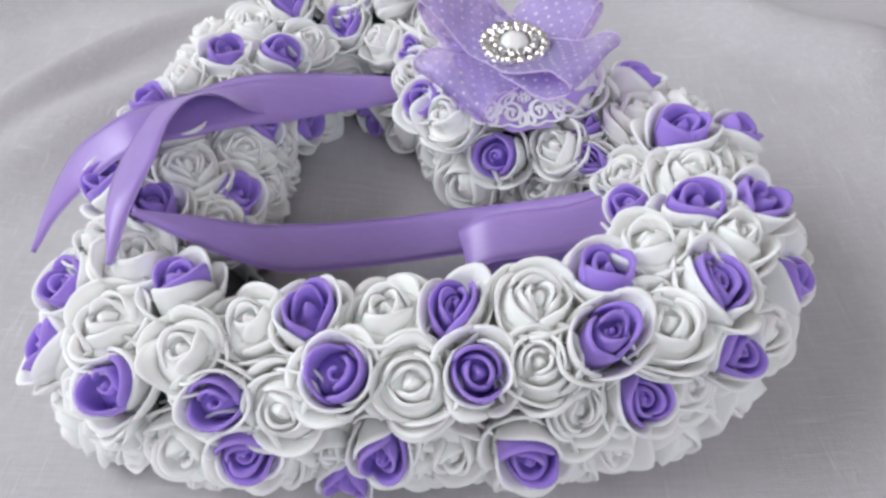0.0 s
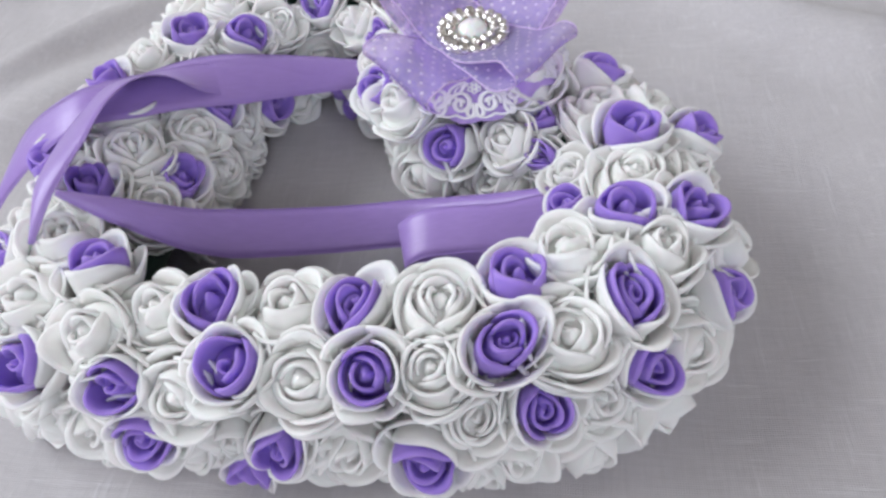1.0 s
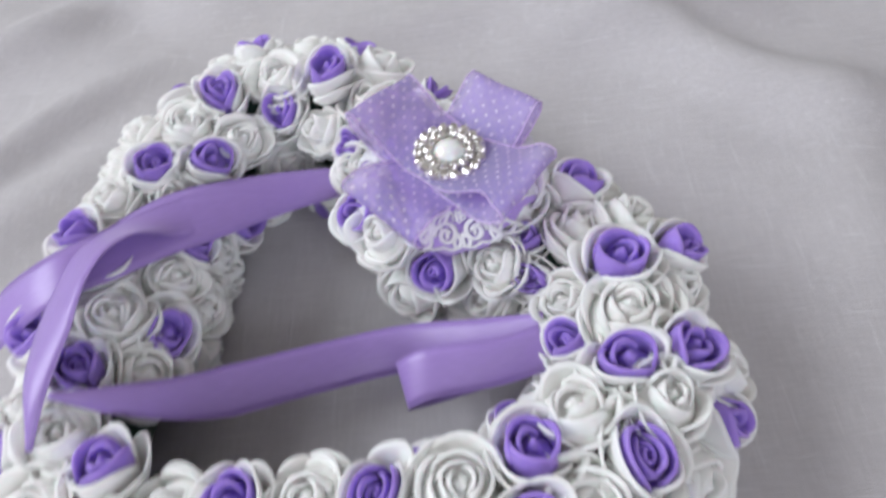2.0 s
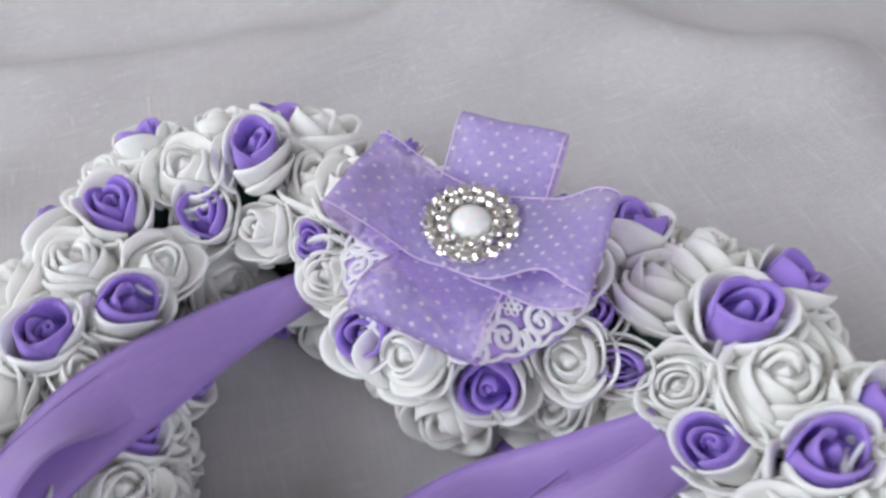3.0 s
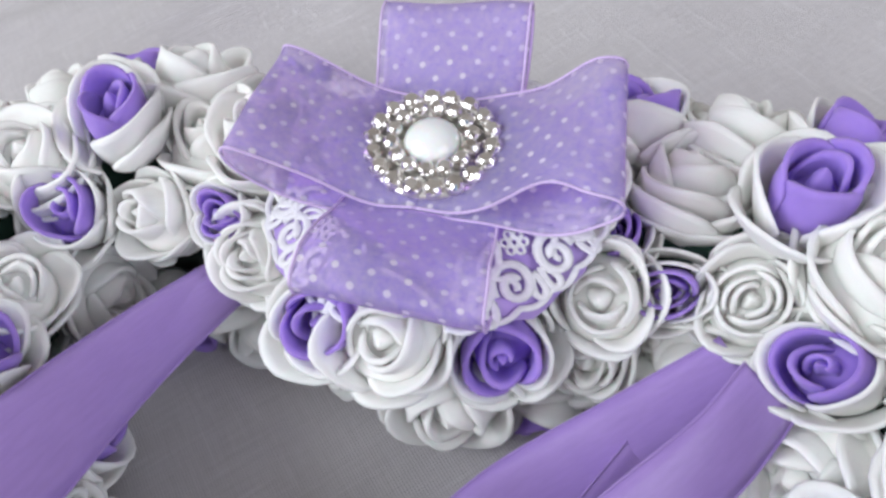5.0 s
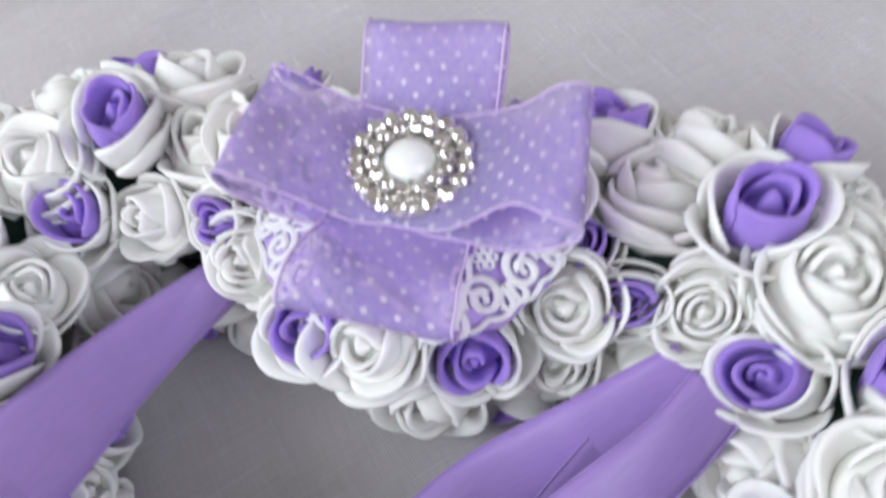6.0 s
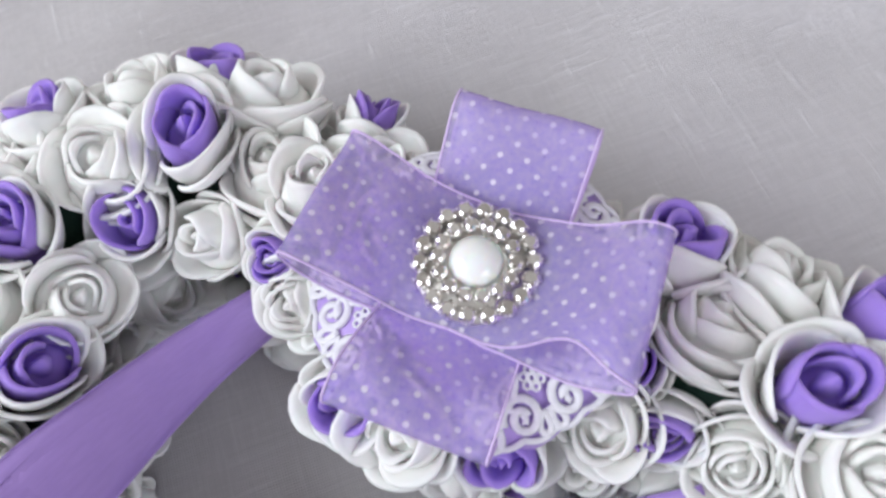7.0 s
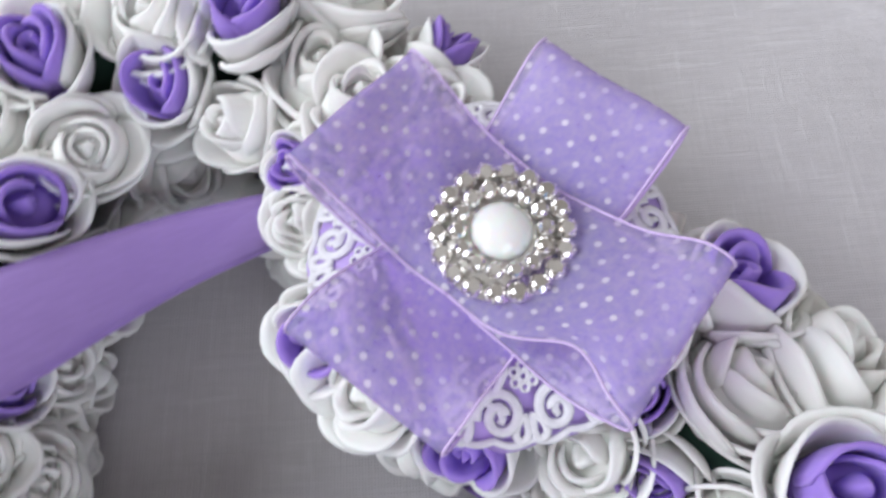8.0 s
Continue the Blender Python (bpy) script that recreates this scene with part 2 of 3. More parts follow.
def box(x0, y0, z0, x1, y1, z1):
    v = [(x, y, z) for z in (z0, z1) for y in (y0, y1) for x in (x0, x1)]
    return v, [(0, 2, 3, 1), (4, 5, 7, 6), (0, 1, 5, 4), (1, 3, 7, 5), (3, 2, 6, 7), (2, 0, 4, 6)]


def structure(name, pieces, mat, label, category, smooth=False):
    ob = new(name, mesh_of(name, *joined(pieces), mat, smooth))
    return tagged(ob, label, category, kind="structure")


# ---- the unseen, assumed room that closes the place and bounces light ----
R0, R1, S0, S1, F, C = -1.9, 2.1, -2.1, 2.3, -0.76, 2.5
structure("floor", [box(R0, S0, F - 0.1, R1, S1, F)], WOOD, "oak board floor under the table", "floor")
structure("ceiling", [box(R0, S0, C, R1, S1, C + 0.1)], BOUNCE_WHITE, "unseen white ceiling, added to bounce light from above", "ceiling")
structure("wall_north", [box(R0 - 0.15, S1, F - 0.1, R1 + 0.15, S1 + 0.15, C + 0.1)], PLASTER, "plain cream plaster wall", "wall")
structure("wall_east", [box(R1, S0, F - 0.1, R1 + 0.15, S1, C + 0.1)], PLASTER, "plain cream plaster wall", "wall")
structure("wall_west", [
    box(R0 - 0.15, S0, F - 0.1, R0, -0.55, C + 0.1), box(R0 - 0.15, 1.45, F - 0.1, R0, S1, C + 0.1),
    box(R0 - 0.15, -0.55, F - 0.1, R0, 1.45, 0.8), box(R0 - 0.15, -0.55, 2.3, R0, 1.45, C + 0.1)],
    PLASTER, "cream plaster wall with a window opening", "wall")
# unseen wall; its opening is made for the added fill lamp
structure("wall_south", [
    box(R0 - 0.15, S0 - 0.15, F - 0.1, 0.0, S0, C + 0.1), box(1.6, S0 - 0.15, F - 0.1, R1 + 0.15, S0, C + 0.1),
    box(0.0, S0 - 0.15, F - 0.1, 1.6, S0, 0.7), box(0.0, S0 - 0.15, 2.3, 1.6, S0, C + 0.1)],
    PLASTER, "cream plaster wall with a window opening", "wall")


# ---- table and cloth ----
FOLDS = [  # a point of the crest, its direction in degrees, half length, height and width in metres
    (0.150, 0.455, -27, 0.13, 0.017, 0.022), (0.040, 0.500, 12, 0.12, 0.015, 0.020), (-0.100, 0.540, -20, 0.14, 0.018, 0.024),
    (-0.255, 0.330, 52, 0.16, 0.014, 0.013), (-0.235, 0.290, 48, 0.12, 0.010, 0.020), (-0.290, 0.470, 40, 0.14, 0.016, 0.022),
    (0.230, 0.350, 70, 0.10, 0.007, 0.025), (0.210, 0.520, 25, 0.16, 0.020, 0.028), (0.000, 0.600, -8, 0.25, 0.024, 0.030),
    (-0.220, 0.090, -30, 0.10, 0.006, 0.022), (0.210, 0.140, 20, 0.09, 0.005, 0.022),
]


def cloth_height(x, y):
    """Soft folds of the cloth; flat where the wreath rests."""
    away = max(0.0, math.hypot((x + 0.005) / 1.05, y - 0.262) - 0.15)
    k = min(1.0, away / 0.05)
    k = k * k * (3 - 2 * k)
    far = min(1.0, away / 0.22)
    h = far * 0.022 * noise.noise(Vector((x * 4.2, y * 4.2, 1.7))) + 0.004 * noise.noise(Vector((x * 13, y * 13, 4.0)))
    for fx, fy, turn, half, tall, wide in FOLDS:
        c, d = math.cos(radians(turn)), math.sin(radians(turn))
        along, off = (x - fx) * c + (y - fy) * d, (y - fy) * c - (x - fx) * d
        off += 0.012 * math.sin(along * 19 + fx * 40)
        h += tall * math.exp(-(off / wide) ** 2 - (along / half) ** 4)
    return k * max(h + 0.004, -0.002)


def table_cloth():
    nx, ny = 300, 270
    grid = []
    for j in range(ny + 1):
        row = []
        for i in range(nx + 1):
            x, y = -0.95 + 1.9 * i / nx, -0.55 + 1.75 * j / ny
            row.append((x, y, cloth_height(x, y)))
        grid.append(row)
    verts, faces = shell(np.array(grid) - np.array((0, 0, 0.0006)), 0.0011)
    ob = new("tablecloth", mesh_of("tablecloth", verts, faces, LINEN))
    tagged(ob, "pale grey-white slubbed linen cloth spread over a table", "tablecloth")


def table():
    top = new("table", None)
    tagged(top, "oak table under a pale linen cloth", "table")
    me = mesh_of("tabletop", *box(-0.94, -0.54, -0.035, 0.94, 1.19, -0.0045), WOOD, False)
    part("tabletop", me, top)
    leg = mesh_of("leg", *box(-0.03, -0.03, F, 0.03, 0.03, -0.035), WOOD, False)
    for x in (-0.86, 0.86):
        for y in (-0.46, 1.11):
            part("leg", leg, top, pose(x, y, 0))


table()
table_cloth()


# ---- the heart wreath ----
HEART = spline([(-0.104, 0.182), (-0.052, 0.174), (0.000, 0.173), (0.050, 0.177), (0.082, 0.190), (0.096, 0.218),
                (0.092, 0.256), (0.064, 0.288), (0.034, 0.306), (0.010, 0.340), (-0.022, 0.378), (-0.060, 0.382),
                (-0.092, 0.348), (-0.106, 0.298), (-0.108, 0.232)], 240, True)


def core_point(x, y):
    d = np.hypot(HEART[:, 0] - x, HEART[:, 1] - y)
    i = int(np.argmin(d))
    return HEART[i]


def petal(rng, a0, span, r0, r1, z0, z1, flare, droop, thick, tilt, tip, skew, nu=13, nv=8):
    """One cupped foam petal round the z axis: narrow at its base, with a rounded, slightly wavy rim."""
    rows = []
    p1, p2 = rng.uniform(0, 6.3), rng.uniform(0, 6.3)
    lean = rng.uniform(-0.10, 0.10)
    for j in range(nv):
        v = j / (nv - 1)
        w = 0.45 + 0.55 * math.sin(min(1.0, v * 1.25) * math.pi / 2)
        row = []
        for i in range(nu):
            u = 2 * i / (nu - 1) - 1
            edge = 1 - droop * abs(u) ** 2.7 + lean * u + tip * math.exp(-(u / 0.22) ** 2)
            th = a0 + span * 0.5 * u * w
            h = v * edge
            r = r0 + (r1 - r0) * math.sin(h * math.pi / 2) ** 0.8 + flare * h ** 4
            r *= 1 + 0.035 * math.sin(3 * th + p1) * v + skew * u * v + 0.03 * math.cos(5 * u + p2) * v
            z = z0 + (z1 - z0) * h + 0.0005 * math.sin(4 * u + p2) * v - 0.25 * flare * max(0.0, h - 0.8) * 5
            r += (z - z0) * tilt
            row.append((r * math.cos(th), r * math.sin(th), z))
        rows.append(row)
    return shell(rows, thick, 0.7)


def flap(rng, a0, span, r, z0, z1, close, slant, thick, nu=13, nv=9):
    """One petal hugging the bud: it bulges, then closes towards the tip, with a slanting rounded rim."""
    rows = []
    wave, lap = rng.uniform(0, 6.3), rng.uniform(0.06, 0.12)
    for j in range(nv):
        v = j / (nv - 1)
        row = []
        for i in range(nu):
            u = 2 * i / (nu - 1) - 1
            h = v * (1 - 0.40 * abs(u) ** 3 + slant * u)
            rr = r * (0.72 + 0.30 * math.sin(min(1.0, h * 1.25) * math.pi * 0.62))
            top = max(0.0, (h - 0.5) / 0.5)
            rr *= (1 - close * top * top) * (1 + lap * u * v + 0.02 * math.sin(4 * u + wave) * v)
            lip = 0.0006 * max(0.0, (h - 0.88) / 0.12)
            th = a0 + span * 0.5 * u * (0.6 + 0.4 * math.sin(min(1.0, v * 1.4) * math.pi / 2))
            row.append(((rr + lip) * math.cos(th), (rr + lip) * math.sin(th), z0 + (z1 - z0) * h))
        rows.append(row)
    return shell(rows, thick, 0.7)


def roll(rng, turns, r0, r1, z0, z1, thick, nu=34, nv=5):
    """The bud's rolled middle: a strip wound into a spiral that stands proud in its centre."""
    rows = []
    a0 = rng.uniform(0, 6.3)
    for j in range(nv):
        v = j / (nv - 1)
        row = []
        for i in range(nu):
            u = i / (nu - 1)
            th = a0 + 2 * math.pi * turns * u
            r = (r0 + (r1 - r0) * u) * (0.75 + 0.35 * math.sin(v * 2.4))
            z = z0 + (z1 - z0 - 0.0022 * u) * v + 0.0004 * math.sin(th * 1.5) * v
            row.append((r * math.cos(th), r * math.sin(th), z))
        rows.append(row)
    return shell(rows, thick)


def cone(r, z0, z1, sides=18, rings=9):
    """A plump, pointed bud."""
    verts, faces = [], []
    for j in range(rings):
        v = j / (rings - 1)
        rr = r * (0.65 + 0.35 * math.sin(v * 2.4)) * max(0.0, 1 - v ** 2.6) ** 0.72 + 1e-5
        for k in range(sides):
            a = 2 * math.pi * k / sides
            tri = 1 + 0.20 * math.cos(3 * a) * (1 - 0.4 * v)
            verts.append((rr * tri * math.cos(a + 0.9 * v), rr * tri * math.sin(a + 0.9 * v), z0 + (z1 - z0) * v))
    for j in range(rings - 1):
        for k in range(sides):
            a, b = j * sides + k, j * sides + (k + 1) % sides
            faces.append((a, b, b + sides, a + sides))
    faces.append(tuple(range((rings - 1) * sides, rings * sides)))
    return verts, faces


def heart_of_rose(profile, sides=18):
    """The packed foam between the petals, well below their rims."""
    verts, faces = [], []
    for r, z in profile:
        for k in range(sides):
            a = 2 * math.pi * k / sides
            verts.append((r * math.cos(a), r * math.sin(a), z))
    for j in range(len(profile) - 1):
        for k in range(sides):
            a, b = j * sides + k, j * sides + (k + 1) % sides
            faces.append((a, b, b + sides, a + sides))
    faces.append(tuple(range((len(profile) - 1) * sides, len(profile) * sides)))
    return verts, faces


def rose_kind(seed, lilac):
    """Meshes of one kind of rose: its bud and its petals."""
    rng = random.Random(seed)
    petals = []

    def layer(count, span, r0, r1, z0, z1, flare, droop, thick, mat, loose=0.08, skew=0.12):
        a = rng.uniform(0, 6.3)
        for i in range(count):
            v, f = petal(rng, a + 2 * math.pi * i / count + rng.uniform(-0.3, 0.3), radians(span) * rng.uniform(0.85, 1.12),
                         r0, r1 * rng.uniform(0.9, 1.1), z0, z1 * rng.uniform(0.93, 1.05), flare * rng.uniform(0.4, 1.4), droop, thick,
                         rng.uniform(-0.6, 1.0) * loose, rng.choice((0.0, 0.0, 0.03, 0.07)), skew * rng.uniform(0.6, 1.3))
            petals.append(mesh_of("petal", v, f, mat))

    def wrap(count, span, r, z0, z1, close, thick, mat):
        a, way = rng.uniform(0, 6.3), rng.choice((-1, 1))
        for i in range(count):
            v, f = flap(rng, a + 2 * math.pi * i / count + rng.uniform(-0.25, 0.25), radians(span) * rng.uniform(0.92, 1.08), r * rng.uniform(0.95, 1.05),
                        z0, z1 * rng.uniform(0.96, 1.03), close * rng.uniform(0.7, 1.25), way * rng.uniform(0.04, 0.16), thick)
            petals.append(mesh_of("petal", v, f, mat))

    if lilac:
        packed = [(0.0076, 0.001), (0.0070, 0.0080), (0.0044, 0.0108), (0.0010, 0.0118)]
        kind = seed % 3
        if kind == 0:     # a loose curl
            bud = joined([roll(rng, rng.uniform(0.8, 1.05), 0.0010, 0.0032, 0.003, 0.0172, 0.0015), heart_of_rose(packed)])
        elif kind == 1:   # a folded point
            bud = joined([cone(0.0034, 0.002, 0.0182), heart_of_rose(packed)])
        else:             # a rolled point
            bud = joined([roll(rng, 0.7, 0.0016, 0.0030, 0.003, 0.0168, 0.0015), cone(0.0022, 0.002, 0.0176), heart_of_rose(packed)])
        wrap(rng.choice((1, 2)), 205, 0.0050, 0.003, 0.0192, 0.26, 0.0013, LILAC_FOAM)
        wrap(rng.choice((2, 2, 3)), 188, 0.0078, 0.001, 0.0196, 0.10, 0.0013, LILAC_FOAM)
        layer(rng.choice((2, 3)), 160, 0.0080, 0.0102, 0.000, 0.0184, 0.0008, 0.46, 0.0012, WHITE_FOAM, 0.08, 0.08)
        layer(rng.choice((3, 4)), 122, 0.0088, 0.0128, 0.000, 0.0138, 0.0016, 0.52, 0.0012, WHITE_FOAM, 0.06, 0.06)
        mat = LILAC_FOAM
    else:
        habit = (0, 1, 0, 1, 2)[seed % 5]
        packed = [(0.0118, 0.0005), (0.0112, 0.0090), (0.0088, 0.0132), (0.0060, 0.0146), (0.0010, 0.0150)]
        if habit == 0:    # a plump closed bud
            bud = joined([cone(0.0042, 0.005, 0.0196), heart_of_rose(packed)])
            wrap(2, 186, 0.0056, 0.004, 0.0208, 0.48, 0.0013, WHITE_FOAM)
            wrap(3, 150, 0.0082, 0.002, 0.0196, 0.20, 0.0012, WHITE_FOAM)
        elif habit == 1:  # a large bud, half open
            bud = joined([cone(0.0034, 0.005, 0.0194), heart_of_rose(packed)])
            wrap(2, 196, 0.0048, 0.004, 0.0202, 0.36, 0.0013, WHITE_FOAM)
            wrap(2, 188, 0.0074, 0.003, 0.0206, 0.30, 0.0013, WHITE_FOAM)
        else:             # more wraps
            bud = joined([cone(0.0030, 0.005, 0.0198), heart_of_rose(packed)])
            wrap(2, 180, 0.0042, 0.004, 0.0208, 0.40, 0.0012, WHITE_FOAM)
            wrap(3, 150, 0.0064, 0.003, 0.0202, 0.26, 0.0012, WHITE_FOAM)
            wrap(3, 146, 0.0088, 0.002, 0.0188, 0.12, 0.0012, WHITE_FOAM)
        layer(3, 140, 0.0088, 0.0114, 0.001, 0.0178, 0.0012, 0.52, 0.0012, WHITE_FOAM, 0.10, 0.10)
        layer(4, 112, 0.0094, 0.0136, 0.000, 0.0140, 0.0016, 0.54, 0.0012, WHITE_FOAM, 0.06, 0.06)
        layer(3, 134, 0.0092, 0.0140, 0.000, 0.0078, 0.0010, 0.38, 0.0012, WHITE_FOAM, 0.05, 0.06)
        mat = WHITE_FOAM
    return mesh_of("rose", *bud, mat), petals


WHITE_KINDS = [rose_kind(10 + i, False) for i in range(10)]
LILAC_KINDS = [rose_kind(40 + i, True) for i in range(10)]

# rose tips in millimetres, side by side along each stretch of the heart
WHITE_NEAR = [
    (-123, 209, 62), (-118, 157, 40), (-110, 148, 30), (-105, 170, 64), (-104, 145, 18), (-99, 195, 68),
    (-81, 139, 30), (-79, 223, 55), (-75, 156, 67), (-56, 169, 66), (-52, 140, 17), (-45, 141, 56),
    (-33, 141, 30), (-12, 168, 69), (-5, 143, 63), (-2, 138, 17), (9, 136, 30), (32, 170, 71),
    (34, 147, 64), (47, 143, 45), (59, 140, 25), (72, 196, 71), (74, 160, 67), (84, 158, 35),
    (103, 196, 71), (117, 177, 40), (131, 213, 50),
]
WHITE_FAR = [
    (-113, 304, 68), (-93, 245, 65), (-79, 271, 52), (-88, 346, 68), (-86, 307, 62, 0.9), (-122, 312, 60), (-110, 345, 65),
    (-79, 392, 63), (-48, 378, 68, 1.05), (-35, 403, 63), (2, 391, 61, 1.05), (-30, 348, 54, 0.86), (-4, 365, 60, 1.1), (-13, 322, 53, 1.0),
    (-61, 341, 60, 0.94), (1, 277, 60, 1.1), (10, 270, 27, 1.15), (47, 262, 54, 1.0), (72, 247, 55), (86, 279, 61, 1.1, 0),
    (106, 284, 60, 1.1, 2), (94, 235, 67, 1.18), (118, 248, 58), (-71, 268, 30), (-46, 347, 31),
]
LILAC_NEAR = [
    (-135, 175, 40), (-128, 194, 55), (-101, 221, 65), (-100, 150, 53), (-82, 182, 66), (-65, 144, 56),
    (-60, 135, 38), (-38, 168, 68), (-29, 137, 16), (-27, 146, 63), (-17, 136, 36), (9, 167, 68),
    (14, 147, 65), (19, 188, 39), (30, 135, 31), (52, 201, 44), (53, 156, 68), (56, 181, 68),
    (65, 147, 46), (90, 211, 71), (91, 177, 67), (98, 166, 47), (113, 216, 67), (126, 199, 45),
]
LILAC_FAR = [
    (-125, 238, 63), (-122, 284, 65), (-97, 320, 67), (-78, 243, 49), (-77, 286, 48), (-65, 317, 29), (-72, 326, 62),
    (-74, 367, 68), (-62, 400, 64), (-45, 360, 57, 0.95), (-25, 376, 68), (-14, 404, 55), (-14, 337, 54, 0.8), (-7, 293, 58),
    (27, 371, 52, 0.8), (25, 269, 47), (34, 266, 8, 0.9), (64, 260, 50, 0.95), (62, 277, 54, 0.82), (88, 301, 60),
    (95, 255, 69), (121, 266, 58), (73, 226, 54, 0.9), (11, 294, 54, 0.9),
]

wreath = new("heart_wreath", None)
wreath.location = (-0.005, 0.26, 0)
tagged(wreath, "heart-shaped wreath of white and lilac foam roses lying on linen", "wreath")


def foam_base():
    verts, faces = [], []
    n, sides = len(HEART), 14
    t = np.roll(HEART, -1, 0) - np.roll(HEART, 1, 0)
    t /= np.linalg.norm(t, axis=1)[:, None]
    for i in range(n):
        for k in range(sides):
            a = 2 * math.pi * k / sides
            off, up = 0.019 * math.cos(a), 0.026 + 0.024 * math.sin(a)
            verts.append((HEART[i, 0] + t[i, 1] * off + 0.005, HEART[i, 1] - t[i, 0] * off - 0.26, up))
    for i in range(n):
        for k in range(sides):
            a, b = i * sides + k, i * sides + (k + 1) % sides
            c, d = ((i + 1) % n) * sides + (k + 1) % sides, ((i + 1) % n) * sides + k
            faces.append((a, b, c, d))
    part("foam_base", mesh_of("foam_base", verts, faces, GREEN_FOAM), wreath, label="dark green foam ring under the roses")


foam_base()
rose_rng = random.Random(11)
PLACED = [Vector((0.034, 0.306, 0.066)), Vector((0.046, 0.318, 0.066)), Vector((0.022, 0.297, 0.062))]  # under the bow


def rose(tip, lilac, size, room, kind=None):
    """One rose, squeezed or spread to the room that its neighbours leave."""
    kinds = LILAC_KINDS if lilac else WHITE_KINDS
    pick = rose_rng.randrange(len(kinds))
    bud, petals = kinds[pick if kind is None else kind]
    c = core_point(tip.x, tip.y)
    out = Vector((tip.x - c[0], tip.y - c[1], tip.z - 0.018)).normalized()
    tip = tip + out * (0.0046 if lilac else 0.0008)
    turn = out.to_track_quat("Z", "Y").to_matrix().to_4x4()
    wide = rose_rng.uniform(0.86, 1.18) if lilac else rose_rng.uniform(0.92, 1.09)
    spin = pose(0, 0, 0, rose_rng.uniform(-7, 7), rose_rng.uniform(-7, 7), rose_rng.uniform(0, 360))
    base = Vector(tip) - out * 0.019 - wreath.location
    size *= min(1.08, max(0.80, room / 0.0206)) if lilac else min(1.16, max(0.84, room / 0.0210))
    m = Matrix.Translation(base) @ turn @ spin @ Matrix.Diagonal((size * wide, size / wide, 1, 1))
    ob = part("rose", bud, wreath, m, "lilac foam rose in white outer petals" if lilac else "white foam rose")
    for me in petals:
        part("petal", me, ob)


TODO = []
for rows, lilac in ((WHITE_NEAR, False), (WHITE_FAR, False), (LILAC_NEAR, True), (LILAC_FAR, True)):
    for row in rows:
        TODO.append((Vector(row[:3]) / 1000, lilac, row[3] if len(row) > 3 else 1.0, row[4] if len(row) > 4 else None))
        PLACED.append(TODO[-1][0])

# the sides of the ring between those: more roses wherever one has room
fill_rng = random.Random(8)
RIBBON_ROOT = Vector((-0.026, 0.328, 0.036))
for least in (0.0225, 0.0198, 0.0176):
    for i in range(0, len(HEART), 3):
        t = HEART[(i + 1) % len(HEART)] - HEART[i - 1]
        t = t / np.linalg.norm(t)
        for a in (90, 40, 140, 12, 168, 62, 118, -14, 194):
            a = radians(a)
            tip = Vector((HEART[i, 0] + t[1] * 0.036 * math.cos(a), HEART[i, 1] - t[0] * 0.036 * math.cos(a), 0.022 + 0.046 * math.sin(a)))
            if -0.088 < tip.x < 0.06 and 0.186 < tip.y < 0.24:
                continue
            if (tip - RIBBON_ROOT).length < 0.024 or (least < 0.018 and tip.y > 0.19):
                continue
            if all((tip - q).length > least for q in PLACED):
                TODO.append((tip, tip.y > 0.3 and fill_rng.random() < 0.12, 1.0, None))
                PLACED.append(tip)
for tip, lilac, size, kind in TODO:
    gaps = sorted((tip - q[0]).length for q in TODO)[1:4]
    rose(tip, lilac, size, 0.5 * gaps[0] + 0.5 * sum(gaps) / len(gaps), kind)


# ---- satin ribbons ----
def band(points, faces_up, width, ends=(1.0, 1.0), cut=0.0, samples=90, across=7, curl=0.08, taper=0.12):
    """A thin ribbon along points (millimetres) whose face looks along faces_up; cut slants its far end."""
    p = spline(np.array(points) / 1000, samples)
    ups = spline(np.array(faces_up, float), samples)
    t = np.gradient(p, axis=0)
    t /= np.linalg.norm(t, axis=1)[:, None]
    run = np.concatenate([[0], np.cumsum(np.linalg.norm(np.diff(p, axis=0), axis=1))])
    rows, uv = [], []
    for i in range(samples):
        f = i / (samples - 1)
        side = np.cross(ups[i], t[i])
        side /= np.linalg.norm(side) + 1e-9
        nn = np.cross(t[i], side)
        k = ends[0] + (1 - ends[0]) * min(1.0, f / 0.3)
        k *= ends[1] + (1 - ends[1]) * min(1.0, (1 - f) / taper)
        row = []
        for j in range(across):
            w = 2 * j / (across - 1) - 1
            pt = p[i] + side * width * 0.5 * k * w + nn * width * curl * (1 - w * w) * (0.6 + 0.4 * math.sin(9 * f))
            if cut:
                pt = pt + t[i] * cut * w * max(0.0, f - 0.88) / 0.12
            row.append(pt)
            uv.append((run[i] * 10, w * width * 5))
        rows.append(row)
    v, f = shell(rows, 0.0004)
    return v, f, uv + uv


def satin_ribbon(label, points, *args, **kw):
    v, f, uv = band(points, *args, **kw)
    ob = new("satin_ribbon", None)
    tagged(ob, label, "ribbon", group="satin ribbons of the wreath")
    part("band", mesh_of("band", v, f, SATIN, True, uv), ob)
    k = len(v) // 2
    mid = (np.array(v[:k]) + np.array(v[k:])) / 2
    grid = mid.reshape(-1, 7, 3)
    for col in (0, -1):
        part("edge", mesh_of("edge", *tube(grid[:, col], 0.00032, 5), SATIN), ob, label="woven satin edge")
    return ob


